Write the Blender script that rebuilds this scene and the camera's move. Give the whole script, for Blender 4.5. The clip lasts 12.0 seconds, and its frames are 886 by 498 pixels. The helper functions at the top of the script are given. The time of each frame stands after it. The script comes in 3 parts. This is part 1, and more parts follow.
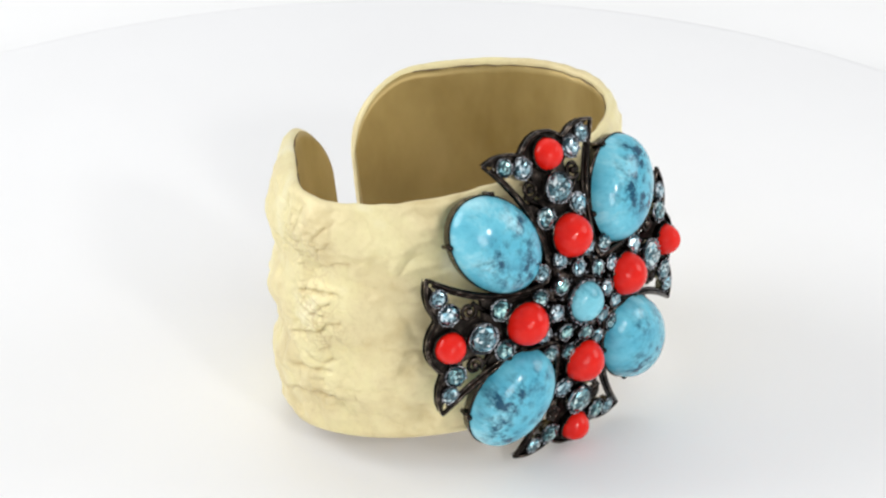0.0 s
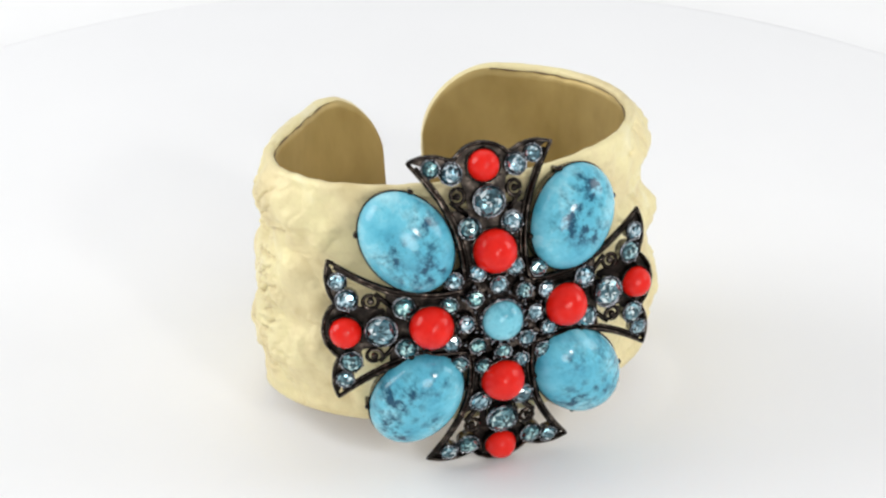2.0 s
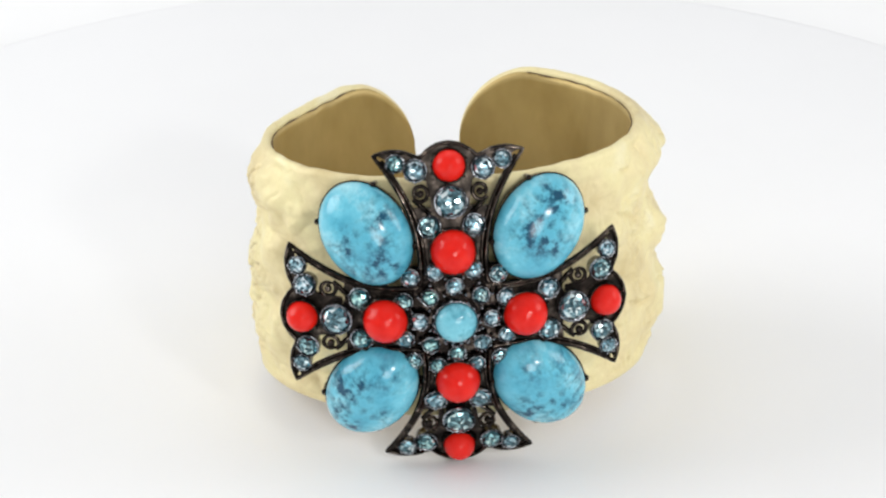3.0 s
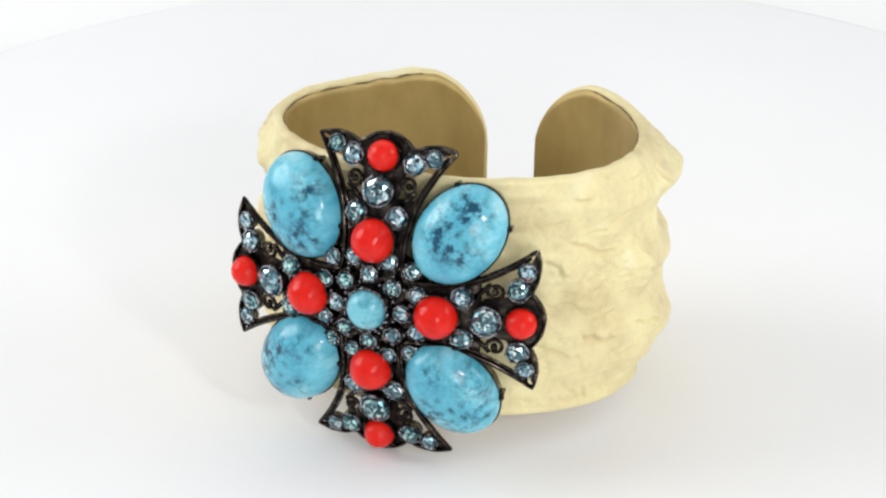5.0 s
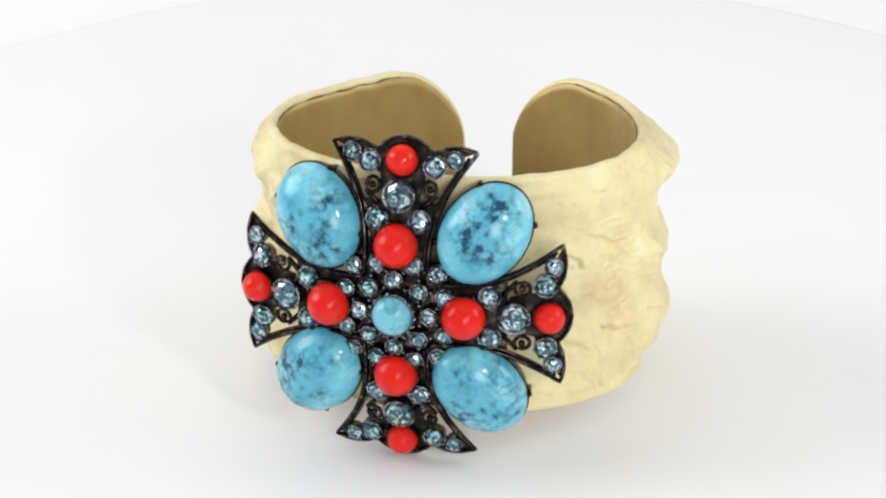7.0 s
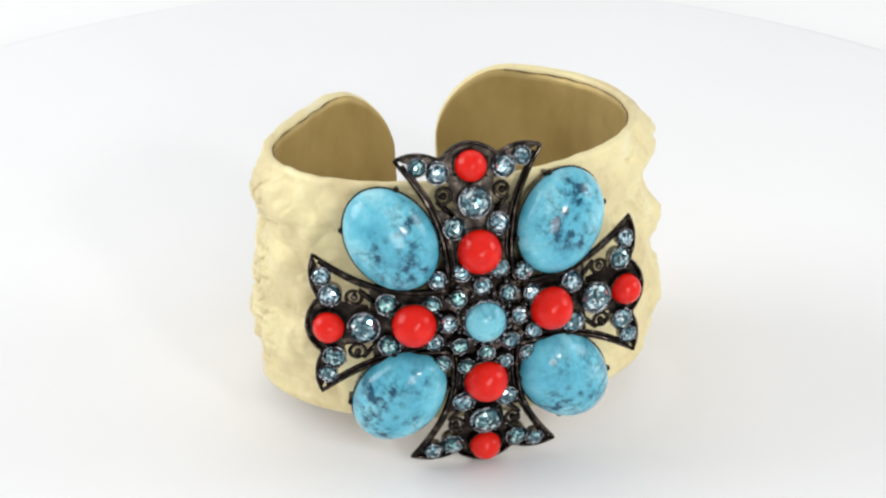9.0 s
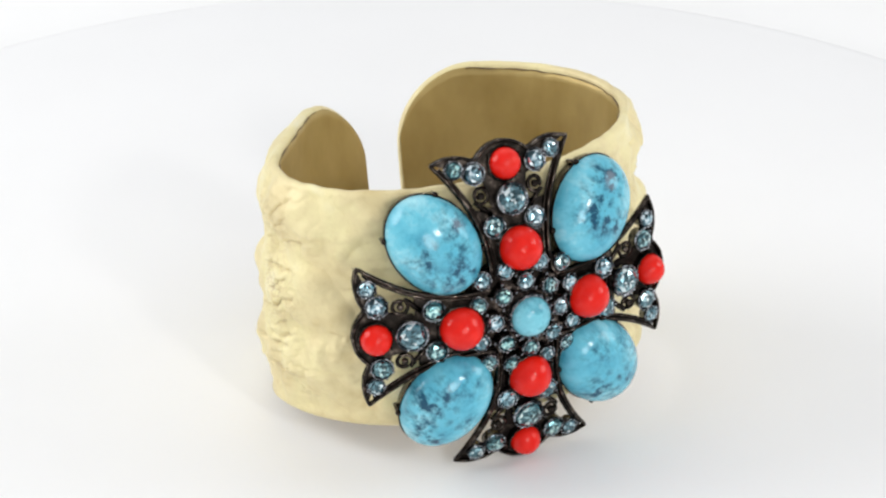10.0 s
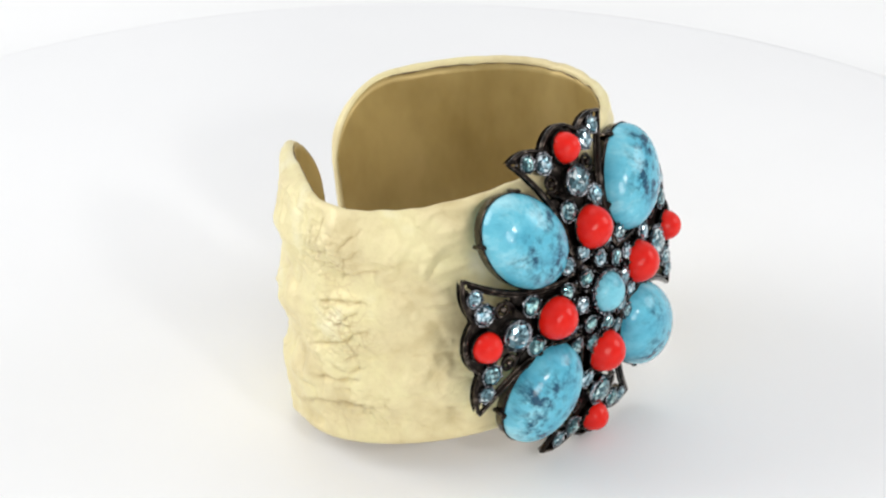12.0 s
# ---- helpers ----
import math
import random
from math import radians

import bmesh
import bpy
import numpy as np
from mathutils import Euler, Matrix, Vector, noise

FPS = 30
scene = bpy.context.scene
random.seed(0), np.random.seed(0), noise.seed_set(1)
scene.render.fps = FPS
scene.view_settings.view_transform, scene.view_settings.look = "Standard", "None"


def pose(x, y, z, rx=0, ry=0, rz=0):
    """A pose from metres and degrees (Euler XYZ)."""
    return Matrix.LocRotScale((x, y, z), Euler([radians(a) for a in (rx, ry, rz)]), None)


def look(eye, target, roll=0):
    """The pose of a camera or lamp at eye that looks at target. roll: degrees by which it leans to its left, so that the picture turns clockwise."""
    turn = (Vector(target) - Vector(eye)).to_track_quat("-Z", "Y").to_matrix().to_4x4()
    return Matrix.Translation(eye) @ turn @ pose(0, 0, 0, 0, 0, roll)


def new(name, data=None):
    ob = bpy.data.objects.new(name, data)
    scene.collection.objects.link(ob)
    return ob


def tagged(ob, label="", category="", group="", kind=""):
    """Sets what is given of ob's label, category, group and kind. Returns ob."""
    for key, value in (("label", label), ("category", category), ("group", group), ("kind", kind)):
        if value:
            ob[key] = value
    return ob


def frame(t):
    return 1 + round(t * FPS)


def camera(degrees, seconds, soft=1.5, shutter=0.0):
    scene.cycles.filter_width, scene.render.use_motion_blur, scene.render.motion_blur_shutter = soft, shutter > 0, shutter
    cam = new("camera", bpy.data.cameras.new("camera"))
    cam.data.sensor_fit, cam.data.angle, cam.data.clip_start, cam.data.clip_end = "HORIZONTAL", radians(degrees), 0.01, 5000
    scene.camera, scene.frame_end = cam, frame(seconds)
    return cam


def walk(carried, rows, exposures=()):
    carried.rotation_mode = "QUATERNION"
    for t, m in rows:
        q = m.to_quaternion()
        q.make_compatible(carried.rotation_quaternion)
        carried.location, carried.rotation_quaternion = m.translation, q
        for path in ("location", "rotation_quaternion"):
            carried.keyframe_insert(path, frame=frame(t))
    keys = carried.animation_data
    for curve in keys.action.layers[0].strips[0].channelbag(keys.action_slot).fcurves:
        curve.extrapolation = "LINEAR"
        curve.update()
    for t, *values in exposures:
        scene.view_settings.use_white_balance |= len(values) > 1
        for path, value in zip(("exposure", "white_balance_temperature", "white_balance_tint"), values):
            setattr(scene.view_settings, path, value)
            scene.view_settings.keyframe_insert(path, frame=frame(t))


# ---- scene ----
MM = 0.001

# ---------------------------------------------------------------- camera (stands still)
cam = camera(17.148, 12.0, soft=2.3)
CAM = look((-0.00441, -0.47502, 0.29197), (-0.00441, -0.00262, 0.02811), -0.917)
walk(cam, [(0, CAM), (12, CAM)])

# ---------------------------------------------------------------- light: pale tent, softboxes on both sides and overhead, small key, added front fill
world = bpy.data.worlds.new("light_tent")
scene.world = world
world.use_nodes = True
wn = world.node_tree.nodes["Background"]
wn.inputs["Color"].default_value = (0.965, 0.98, 1.0, 1)
wn.inputs["Strength"].default_value = 0.60


def area_lamp(name, eye, target, size, power, colour=(1, 1, 1)):
    data = bpy.data.lights.new(name, "AREA")
    data.shape, data.size, data.energy, data.color = "DISK", size, power, colour
    ob = new(name, data)
    ob.matrix_world = look(eye, target)
    return ob


area_lamp("key_lamp", (0.30, -0.54, 0.40), (0, 0, 0.03), 0.07, 0.8, (1, 0.985, 0.95))
# unseen fill, added to brighten the stones and cuff from the front
area_lamp("front_softbox", (0.16, -0.84, 0.30), (0, 0, 0.03), 0.32, 1.5, (1, 0.99, 0.97))
area_lamp("left_softbox", (-0.68, 0.10, 0.42), (0, 0.02, 0.02), 0.55, 2.9, (1, 0.995, 0.98))
area_lamp("right_softbox", (0.74, 0.02, 0.42), (0, 0, 0.02), 0.45, 1.5, (1, 0.985, 0.96))
area_lamp("overhead_softbox", (-0.05, 0.42, 0.78), (0, 0, 0), 0.7, 0.7, (0.98, 0.99, 1.0))
scene.view_settings.exposure = 0.0


# the bracelet leans back on the lower arm of its cross; its own frame is in millimetres,
# x along the front, y to the back, z up, from the middle of the cross
GROW = Matrix.Diagonal((1 / MM, 1 / MM, 1 / MM, 1))
LEAN = Matrix.Translation((-0.00259, -0.02925, 0.03101)) @ pose(0, 0, 0, -6.82, -0.85, 3.02) @ Matrix.Diagonal((MM, MM, MM, 1))


# ---------------------------------------------------------------- materials
def material(name, colour, rough=0.5, metal=0.0):
    m = bpy.data.materials.new(name)
    m.use_nodes = True
    b = m.node_tree.nodes["Principled BSDF"]
    b.inputs["Base Color"].default_value = (*colour, 1)
    b.inputs["Roughness"].default_value = rough
    b.inputs["Metallic"].default_value = metal
    return m, m.node_tree, b


def node(tree, kind, **values):
    n = tree.nodes.new(kind)
    for key, value in values.items():
        n.inputs[key.replace("_", " ")].default_value = value
    return n


def coords(tree):
    return tree.nodes.new("ShaderNodeTexCoord").outputs["Object"]


def noise_tex(tree, scale, detail=4.0, rough=0.55, vector=None):
    n = node(tree, "ShaderNodeTexNoise", Scale=scale, Detail=detail, Roughness=rough)
    tree.links.new(vector if vector else coords(tree), n.inputs["Vector"])
    return n.outputs["Fac"]


def ramp(tree, fac, *stops):
    r = tree.nodes.new("ShaderNodeValToRGB")
    els = r.color_ramp.elements
    while len(els) < len(stops):
        els.new(0.5)
    for el, (at, c) in zip(els, stops):
        el.position, el.color = at, (*c, 1)
    tree.links.new(fac, r.inputs["Fac"])
    return r.outputs["Color"]


def mix(tree, fac, a, b, blend="MIX"):
    n = tree.nodes.new("ShaderNodeMix")
    n.data_type, n.blend_type = "RGBA", blend
    for socket, v in ((n.inputs[0], fac), (n.inputs[6], a), (n.inputs[7], b)):
        if isinstance(v, (float, int)):
            socket.default_value = v
        elif isinstance(v, tuple):
            socket.default_value = (*v, 1)
        else:
            tree.links.new(v, socket)
    return n.outputs[2]


def bump(tree, bsdf, height, strength, distance):
    n = node(tree, "ShaderNodeBump", Strength=strength, Distance=distance)
    tree.links.new(height, n.inputs["Height"])
    tree.links.new(n.outputs["Normal"], bsdf.inputs["Normal"])


def mat_cuff():
    m, t, b = material("pale_gold_crumpled_leather", (0.78, 0.68, 0.36), 0.5, 0.12)
    big = ramp(t, noise_tex(t, 85, 3), (0.28, (0.66, 0.54, 0.28)), (0.43, (0.79, 0.68, 0.39)), (0.58, (0.84, 0.75, 0.42)), (0.76, (0.91, 0.85, 0.60)))
    fine = ramp(t, noise_tex(t, 900, 5, 0.7), (0.32, (0.72, 0.66, 0.52)), (0.52, (1, 1, 1)))
    skin = mix(t, 0.2, big, fine, "MULTIPLY")
    # brown glaze caught in a net of hair cracks, on worn patches only
    v = node(t, "ShaderNodeTexVoronoi", Scale=225)
    v.feature = "DISTANCE_TO_EDGE"
    warp = t.nodes.new("ShaderNodeVectorMath")
    warp.operation = "MULTIPLY_ADD"
    warp.inputs[1].default_value = (0.006, 0.006, 0.006)
    n = node(t, "ShaderNodeTexNoise", Scale=220, Detail=3.0)
    t.links.new(coords(t), n.inputs["Vector"])
    t.links.new(n.outputs["Color"], warp.inputs[0])
    t.links.new(coords(t), warp.inputs[2])
    crease = node(t, "ShaderNodeMapping", Scale=(0.8, 0.8, 1.9))
    t.links.new(warp.outputs["Vector"], crease.inputs["Vector"])
    t.links.new(crease.outputs["Vector"], v.inputs["Vector"])
    line = ramp(t, v.outputs["Distance"], (0.0, (1, 1, 1)), (0.09, (0, 0, 0)))
    patch = ramp(t, noise_tex(t, 75, 2), (0.56, (0, 0, 0)), (0.70, (0.2, 0.2, 0.2)))
    for at, reach, depth in (((-34, 26, 2), 9, 0.5), ((-34, 27, 14), 8, 0.35), ((38, 30, 2), 8, 0.2)):
        far = t.nodes.new("ShaderNodeVectorMath")
        far.operation = "DISTANCE"
        far.inputs[1].default_value = LEAN @ Vector(at)
        t.links.new(coords(t), far.inputs[0])
        near = ramp(t, far.outputs["Value"], (0.0, (depth,) * 3), (reach * MM, (0, 0, 0)))
        patch = mix(t, 1.0, patch, near, "ADD")
    glaze = mix(t, 1.0, line, patch, "MULTIPLY")
    skin = mix(t, glaze, skin, (0.46, 0.29, 0.11))
    # the same glaze lies in the pressed creases
    worn = t.nodes.new("ShaderNodeAttribute")
    worn.attribute_name = "glaze"
    t.links.new(mix(t, worn.outputs["Fac"], skin, (0.36, 0.23, 0.09)), b.inputs["Base Color"])
    t.links.new(ramp(t, noise_tex(t, 260, 4), (0.3, (0.38,) * 3), (0.7, (0.56,) * 3)), b.inputs["Roughness"])
    bump(t, b, noise_tex(t, 700, 6, 0.65), 0.35, 0.0004)
    return m


def mat_lining():
    m, t, b = material("khaki_gold_lining", (0.5, 0.38, 0.15), 0.42, 0.35)
    v = node(t, "ShaderNodeMapping", Scale=(1, 1, 0.5))
    t.links.new(coords(t), v.inputs["Vector"])
    streak = ramp(t, noise_tex(t, 60, 4, 0.6, v.outputs["Vector"]), (0.32, (0.41, 0.295, 0.10)), (0.66, (0.58, 0.44, 0.18)))
    t.links.new(mix(t, 0.35, streak, ramp(t, noise_tex(t, 120, 3), (0.3, (0.75, 0.72, 0.66)), (0.65, (1, 1, 1))), "MULTIPLY"), b.inputs["Base Color"])
    bump(t, b, noise_tex(t, 500, 4), 0.15, 0.0003)
    return m


def mat_turquoise(blots=(), turn=0):
    """dyed stone: cloudy ground, dark blue matrix in speckled blots at the places given (mm, as worn upright)"""
    m, t, b = material("turquoise_howlite", (0.1, 0.45, 0.6), 0.17)
    flat = node(t, "ShaderNodeMapping", Scale=(1, 1, 0.4))
    t.links.new(coords(t), flat.inputs["Vector"])
    p = flat.outputs["Vector"]
    ground = ramp(t, noise_tex(t, 150, 5, 0.6, p), (0.28, (0.045, 0.30, 0.44)), (0.43, (0.10, 0.45, 0.60)), (0.56, (0.155, 0.55, 0.69)), (0.70, (0.36, 0.73, 0.82)))
    pores = ramp(t, noise_tex(t, 900, 3, 0.6, p), (0.36, (0.72, 0.80, 0.84)), (0.50, (1, 1, 1)))
    ground = mix(t, 0.5, ground, pores, "MULTIPLY")
    if not blots:
        veins = ramp(t, noise_tex(t, 420, 4, 0.6, p), (0.50, (0, 0, 0)), (0.66, (0.6, 0.6, 0.6)))
        t.links.new(mix(t, veins, mix(t, 0.4, ground, (0.30, 0.68, 0.74)), (0.03, 0.22, 0.31)), b.inputs["Base Color"])
        return m
    n = node(t, "ShaderNodeTexNoise", Scale=430, Detail=3.0)
    t.links.new(p, n.inputs["Vector"])
    warp = t.nodes.new("ShaderNodeVectorMath")
    warp.operation = "MULTIPLY_ADD"
    warp.inputs[1].default_value = (0.0042, 0.0042, 0.0)
    t.links.new(n.outputs["Color"], warp.inputs[0])
    t.links.new(p, warp.inputs[2])
    c, q = math.cos(radians(turn)), math.sin(radians(turn))
    mask = ramp(t, noise_tex(t, 190, 4, 0.6, p), (0.60, (0, 0, 0)), (0.76, (0.3, 0.3, 0.3)))
    for x, y, reach in blots:
        far = t.nodes.new("ShaderNodeVectorMath")
        far.operation = "DISTANCE"
        far.inputs[1].default_value = ((x * c + y * q + 2.1) * MM, (y * c - x * q + 2.1) * MM, 0.0016)
        t.links.new(warp.outputs["Vector"], far.inputs[0])
        near = ramp(t, far.outputs["Value"], (reach * 0.2 * MM, (1, 1, 1)), (reach * 1.0 * MM, (0, 0, 0)))
        mask = mix(t, 1.0, mask, near, "ADD")
    spot = ramp(t, noise_tex(t, 540, 5, 0.62, p), (0.43, (0.05, 0.05, 0.05)), (0.64, (1, 1, 1)))
    mask = mix(t, 1.0, mask, spot, "MULTIPLY")
    t.links.new(mix(t, mask, ground, (0.0, 0.06, 0.12)), b.inputs["Base Color"])
    b.inputs["Specular IOR Level"].default_value = 0.55
    bump(t, b, noise_tex(t, 260, 2), 0.06, 0.0006)
    return m


def mat_coral():
    m, t, b = material("coral_red_glass", (0.78, 0.022, 0.012), 0.10)
    t.links.new(ramp(t, noise_tex(t, 300, 3), (0.3, (0.66, 0.008, 0.004)), (0.7, (0.80, 0.018, 0.009))), b.inputs["Base Color"])
    b.inputs["Specular IOR Level"].default_value = 0.28
    return m


def mat_gunmetal():
    m, t, b = material("antiqued_gunmetal", (0.13, 0.11, 0.1), 0.36, 1.0)
    tone = ramp(t, noise_tex(t, 700, 4, 0.6), (0.3, (0.010, 0.008, 0.007)), (0.54, (0.032, 0.025, 0.021)), (0.78, (0.30, 0.24, 0.20)))
    t.links.new(tone, b.inputs["Base Color"])
    t.links.new(ramp(t, noise_tex(t, 500, 3), (0.3, (0.10,) * 3), (0.7, (0.22,) * 3)), b.inputs["Roughness"])
    bump(t, b, noise_tex(t, 1200, 3), 0.15, 0.0002)
    return m


def mat_plate():
    m, t, b = material("worn_bronze_plate", (0.2, 0.16, 0.13), 0.38, 0.9)
    t.links.new(ramp(t, noise_tex(t, 420, 4, 0.6), (0.38, (0.016, 0.013, 0.011)), (0.54, (0.045, 0.036, 0.030)), (0.74, (0.24, 0.195, 0.16))), b.inputs["Base Color"])
    bump(t, b, noise_tex(t, 900, 3), 0.3, 0.0003)
    return m


def mat_steel():
    m, t, b = material("blackened_steel_claws", (0.3, 0.31, 0.33), 0.24, 1.0)
    t.links.new(ramp(t, noise_tex(t, 1500, 3), (0.42, (0.035, 0.036, 0.04)), (0.62, (0.40, 0.41, 0.44))), b.inputs["Base Color"])
    return m


def mat_crystal():
    """mirror-backed cut glass: each facet's dark or bright reflection is painted as a random tone"""
    m, t, b = material("pale_aqua_crystal", (0.5, 0.7, 0.75), 0.07, 0.75)
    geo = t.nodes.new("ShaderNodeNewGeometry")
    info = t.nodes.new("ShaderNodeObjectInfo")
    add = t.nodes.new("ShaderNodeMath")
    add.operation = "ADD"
    facet_pick = t.nodes.new("ShaderNodeMath")
    facet_pick.operation = "FRACT"
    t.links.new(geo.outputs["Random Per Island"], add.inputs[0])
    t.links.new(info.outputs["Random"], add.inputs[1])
    t.links.new(add.outputs[0], facet_pick.inputs[0])
    # sparkle put into the base colour: dark teal to white, by facet
    facet_glints = ramp(t, facet_pick.outputs[0], (0.0, (0.012, 0.034, 0.042)), (0.34, (0.040, 0.10, 0.125)), (0.60, (0.15, 0.28, 0.33)), (0.80, (0.46, 0.64, 0.69)), (0.95, (0.98, 1.0, 1.0)))
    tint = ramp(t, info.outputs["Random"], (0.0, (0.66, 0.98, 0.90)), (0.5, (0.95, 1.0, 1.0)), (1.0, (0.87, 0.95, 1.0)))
    t.links.new(mix(t, 1.0, facet_glints, tint, "MULTIPLY"), b.inputs["Base Color"])
    b.inputs["Coat Weight"].default_value = 0.6
    b.inputs["Coat Roughness"].default_value = 0.03
    return m


def mat_white(name, colour, rough, bump_strength):
    m, t, b = material(name, colour, rough)
    c = tuple(x * 0.975 for x in colour)
    t.links.new(ramp(t, noise_tex(t, 14, 3), (0.3, c), (0.7, colour)), b.inputs["Base Color"])
    bump(t, b, noise_tex(t, 900, 3), bump_strength, 0.0002)
    return m


CUFF, LINING, CORAL, PLAIN_TURQ = mat_cuff(), mat_lining(), mat_coral(), mat_turquoise()
METAL, STEEL, PLATE, CRYSTAL = mat_gunmetal(), mat_steel(), mat_plate(), mat_crystal()
SEAM = material("dark_brown_thread", (0.15, 0.10, 0.05), 0.7)[0]
DISC = mat_white("white_matt_board", (0.905, 0.906, 0.912), 0.6, 0.08)
TABLE = mat_white("white_paper", (0.93, 0.93, 0.93), 0.7, 0.05)

# ---------------------------------------------------------------- helpers for parts
def part(name, bm, mat, parent, label="", smooth=True, m=None):
    mesh = bm
    if isinstance(bm, bmesh.types.BMesh):
        mesh = bpy.data.meshes.new(name)
        bmesh.ops.recalc_face_normals(bm, faces=bm.faces[:])
        for f in bm.faces:
            f.smooth = smooth
        bm.to_mesh(mesh)
        bm.free()
        mesh.materials.append(mat)
    ob = new(name, mesh)
    ob.parent = parent
    if m is not None:
        ob.matrix_basis = m
    if label:
        tagged(ob, label)
    return ob


def baked(bm):
    """from the bracelet's own frame to the world's"""
    bmesh.ops.transform(bm, matrix=LEAN, verts=bm.verts[:])
    return bm


def tube(bm, pts, radius, sides=8, closed=False, flat=1.0):
    pts = [Vector(p) for p in pts]
    n = len(pts)
    rings = []
    for i, p in enumerate(pts):
        a = pts[(i - 1) % n] if closed or i else p
        b = pts[(i + 1) % n] if closed or i < n - 1 else p
        d = (b - a).normalized()
        out = Vector((0, -1, 0))
        side = d.cross(out).normalized()
        up = side.cross(d).normalized()
        rr = radius[i] if isinstance(radius, (list, tuple)) else radius
        rings.append([bm.verts.new(p + (side * math.cos(k * math.tau / sides) + up * flat * math.sin(k * math.tau / sides)) * rr) for k in range(sides)])
    for i in range(n if closed else n - 1):
        r, s = rings[i], rings[(i + 1) % n]
        for k in range(sides):
            bm.faces.new((r[k], r[(k + 1) % sides], s[(k + 1) % sides], s[k]))
    if not closed:
        bm.faces.new(rings[0])
        bm.faces.new(rings[-1][::-1])


def ball(bm, at, r, segs=8, rings=6):
    bmesh.ops.create_uvsphere(bm, u_segments=segs, v_segments=rings, radius=r, matrix=Matrix.Translation(at))


def spline(knots, steps=6):
    """Catmull-Rom through the knots"""
    k = [Vector(p) for p in knots]
    out = []
    for i in range(len(k) - 1):
        p0, p1, p2, p3 = k[max(i - 1, 0)], k[i], k[i + 1], k[min(i + 2, len(k) - 1)]
        for j in range(steps):
            t = j / steps
            out.append(0.5 * ((2 * p1) + (p2 - p0) * t + (2 * p0 - 5 * p1 + 4 * p2 - p3) * t * t + (3 * p1 - p0 - 3 * p2 + p3) * t ** 3))
    return out + [k[-1]]


# ---------------------------------------------------------------- table and turntable
def build_table():
    bm = bmesh.new()
    bmesh.ops.create_cube(bm, size=1.0, matrix=Matrix.Translation((0, 0.2, -0.015)) @ Matrix.Diagonal((2.4, 1.8, 0.03, 1)))
    bmesh.ops.bevel(bm, geom=bm.edges[:], offset=0.003, segments=2, affect="EDGES")
    ob = part("ground", bm, TABLE, None, smooth=False)
    ob.location = (0, 0, -0.006)
    tagged(ob, "white paper-covered table top under the turntable", "table top", kind="structure")


def build_turntable():
    base = new("turntable")
    tagged(base, "round white rotating display disc lying on the table", "turntable")
    bm = bmesh.new()
    rings = [(0.0, 0.0), (0.05, 0.0), (0.12, 0.0), (0.1640, 0.0), (0.1665, -0.0005), (0.1686, -0.0016), (0.1696, -0.0030), (0.1699, -0.0046), (0.15, -0.0046)]
    n = 160
    loops = [[bm.verts.new((r * math.cos(k * math.tau / n), r * math.sin(k * math.tau / n), z)) for k in range(n)] for r, z in rings[1:]]
    bm.faces.new(loops[0])
    for a, b in zip(loops, loops[1:]):
        for k in range(n):
            bm.faces.new((a[k], a[(k + 1) % n], b[(k + 1) % n], b[k]))
    bmesh.ops.translate(bm, verts=bm.verts[:], vec=(-0.0088, 0.0146, 0))
    part("disc", bm, DISC, base)
    bm = bmesh.new()
    bmesh.ops.create_cone(bm, cap_ends=True, segments=48, radius1=0.06, radius2=0.06, depth=0.0014, matrix=Matrix.Translation((0, 0, -0.0053)))
    part("bearing_foot", bm, METAL, base)
    return base


# ---------------------------------------------------------------- the bracelet
CX, CY, CA, CB = 1.5, 30.0, 35.5, 28.0
END_L, END_R = 99.6, 84.4 + 360
THICK = 1.9


def wall(deg):
    """a point of the cuff's plan and the outward normal; the wings reach further back"""
    c, s = math.cos(radians(deg)), math.sin(radians(deg))
    b = CB + (smooth01(s) * (4.2 if c > 0 else 0.8) if s > 0 else 0)
    a = CA - (3.0 * smooth01(s / 0.7) if c < 0 and s > 0 else 0)
    nx, ny = c / a, s / b
    ln = math.hypot(nx, ny)
    return CX + a * c, CY + b * s, nx / ln, ny / ln


def lean(deg, z):
    """one wing tips inwards at the top"""
    return -math.exp(-((deg % 360 - 155) / 32) ** 2) * (z * 0.11 + 0.3)


def puff(deg, z):
    """the covering swells off the wall on both sides, in three rolls"""
    c = math.cos(radians(deg))
    rolls = 1.5 * math.exp(-((z - 17) / 4.5) ** 2) + 1.2 * math.exp(-((z - 2) / 6.5) ** 2) + 1.15 * math.exp(-((z + 11) / 5.5) ** 2)
    a = (deg + 180) % 360 - 180
    right = math.exp(-((a - 26) / 40) ** 2) * 4.3
    left = math.exp(-((a % 360 - 198) / 24) ** 2) * 1.8 + math.exp(-((a % 360 - 155) / 16) ** 2) * 1.1
    swell = 1.4 * math.exp(-((z - 15.5) / 5.0) ** 2) + 1.1 * math.exp(-((z - 3) / 5) ** 2) + 0.7 * math.exp(-((z + 9) / 4) ** 2)
    return rolls * (right + left) + swell * math.exp(-((a % 360 - 150) / 13) ** 2) + 1.2 * math.exp(-((a % 360 - 150) / 24) ** 2)


def fbm(p, octaves=3):
    s, a = 0.0, 1.0
    for _ in range(octaves):
        s += a * noise.noise(p)
        p, a = p * 2.03, a * 0.5
    return s


def smooth01(x):
    x = min(max(x, 0.0), 1.0)
    return x * x * (3 - 2 * x)


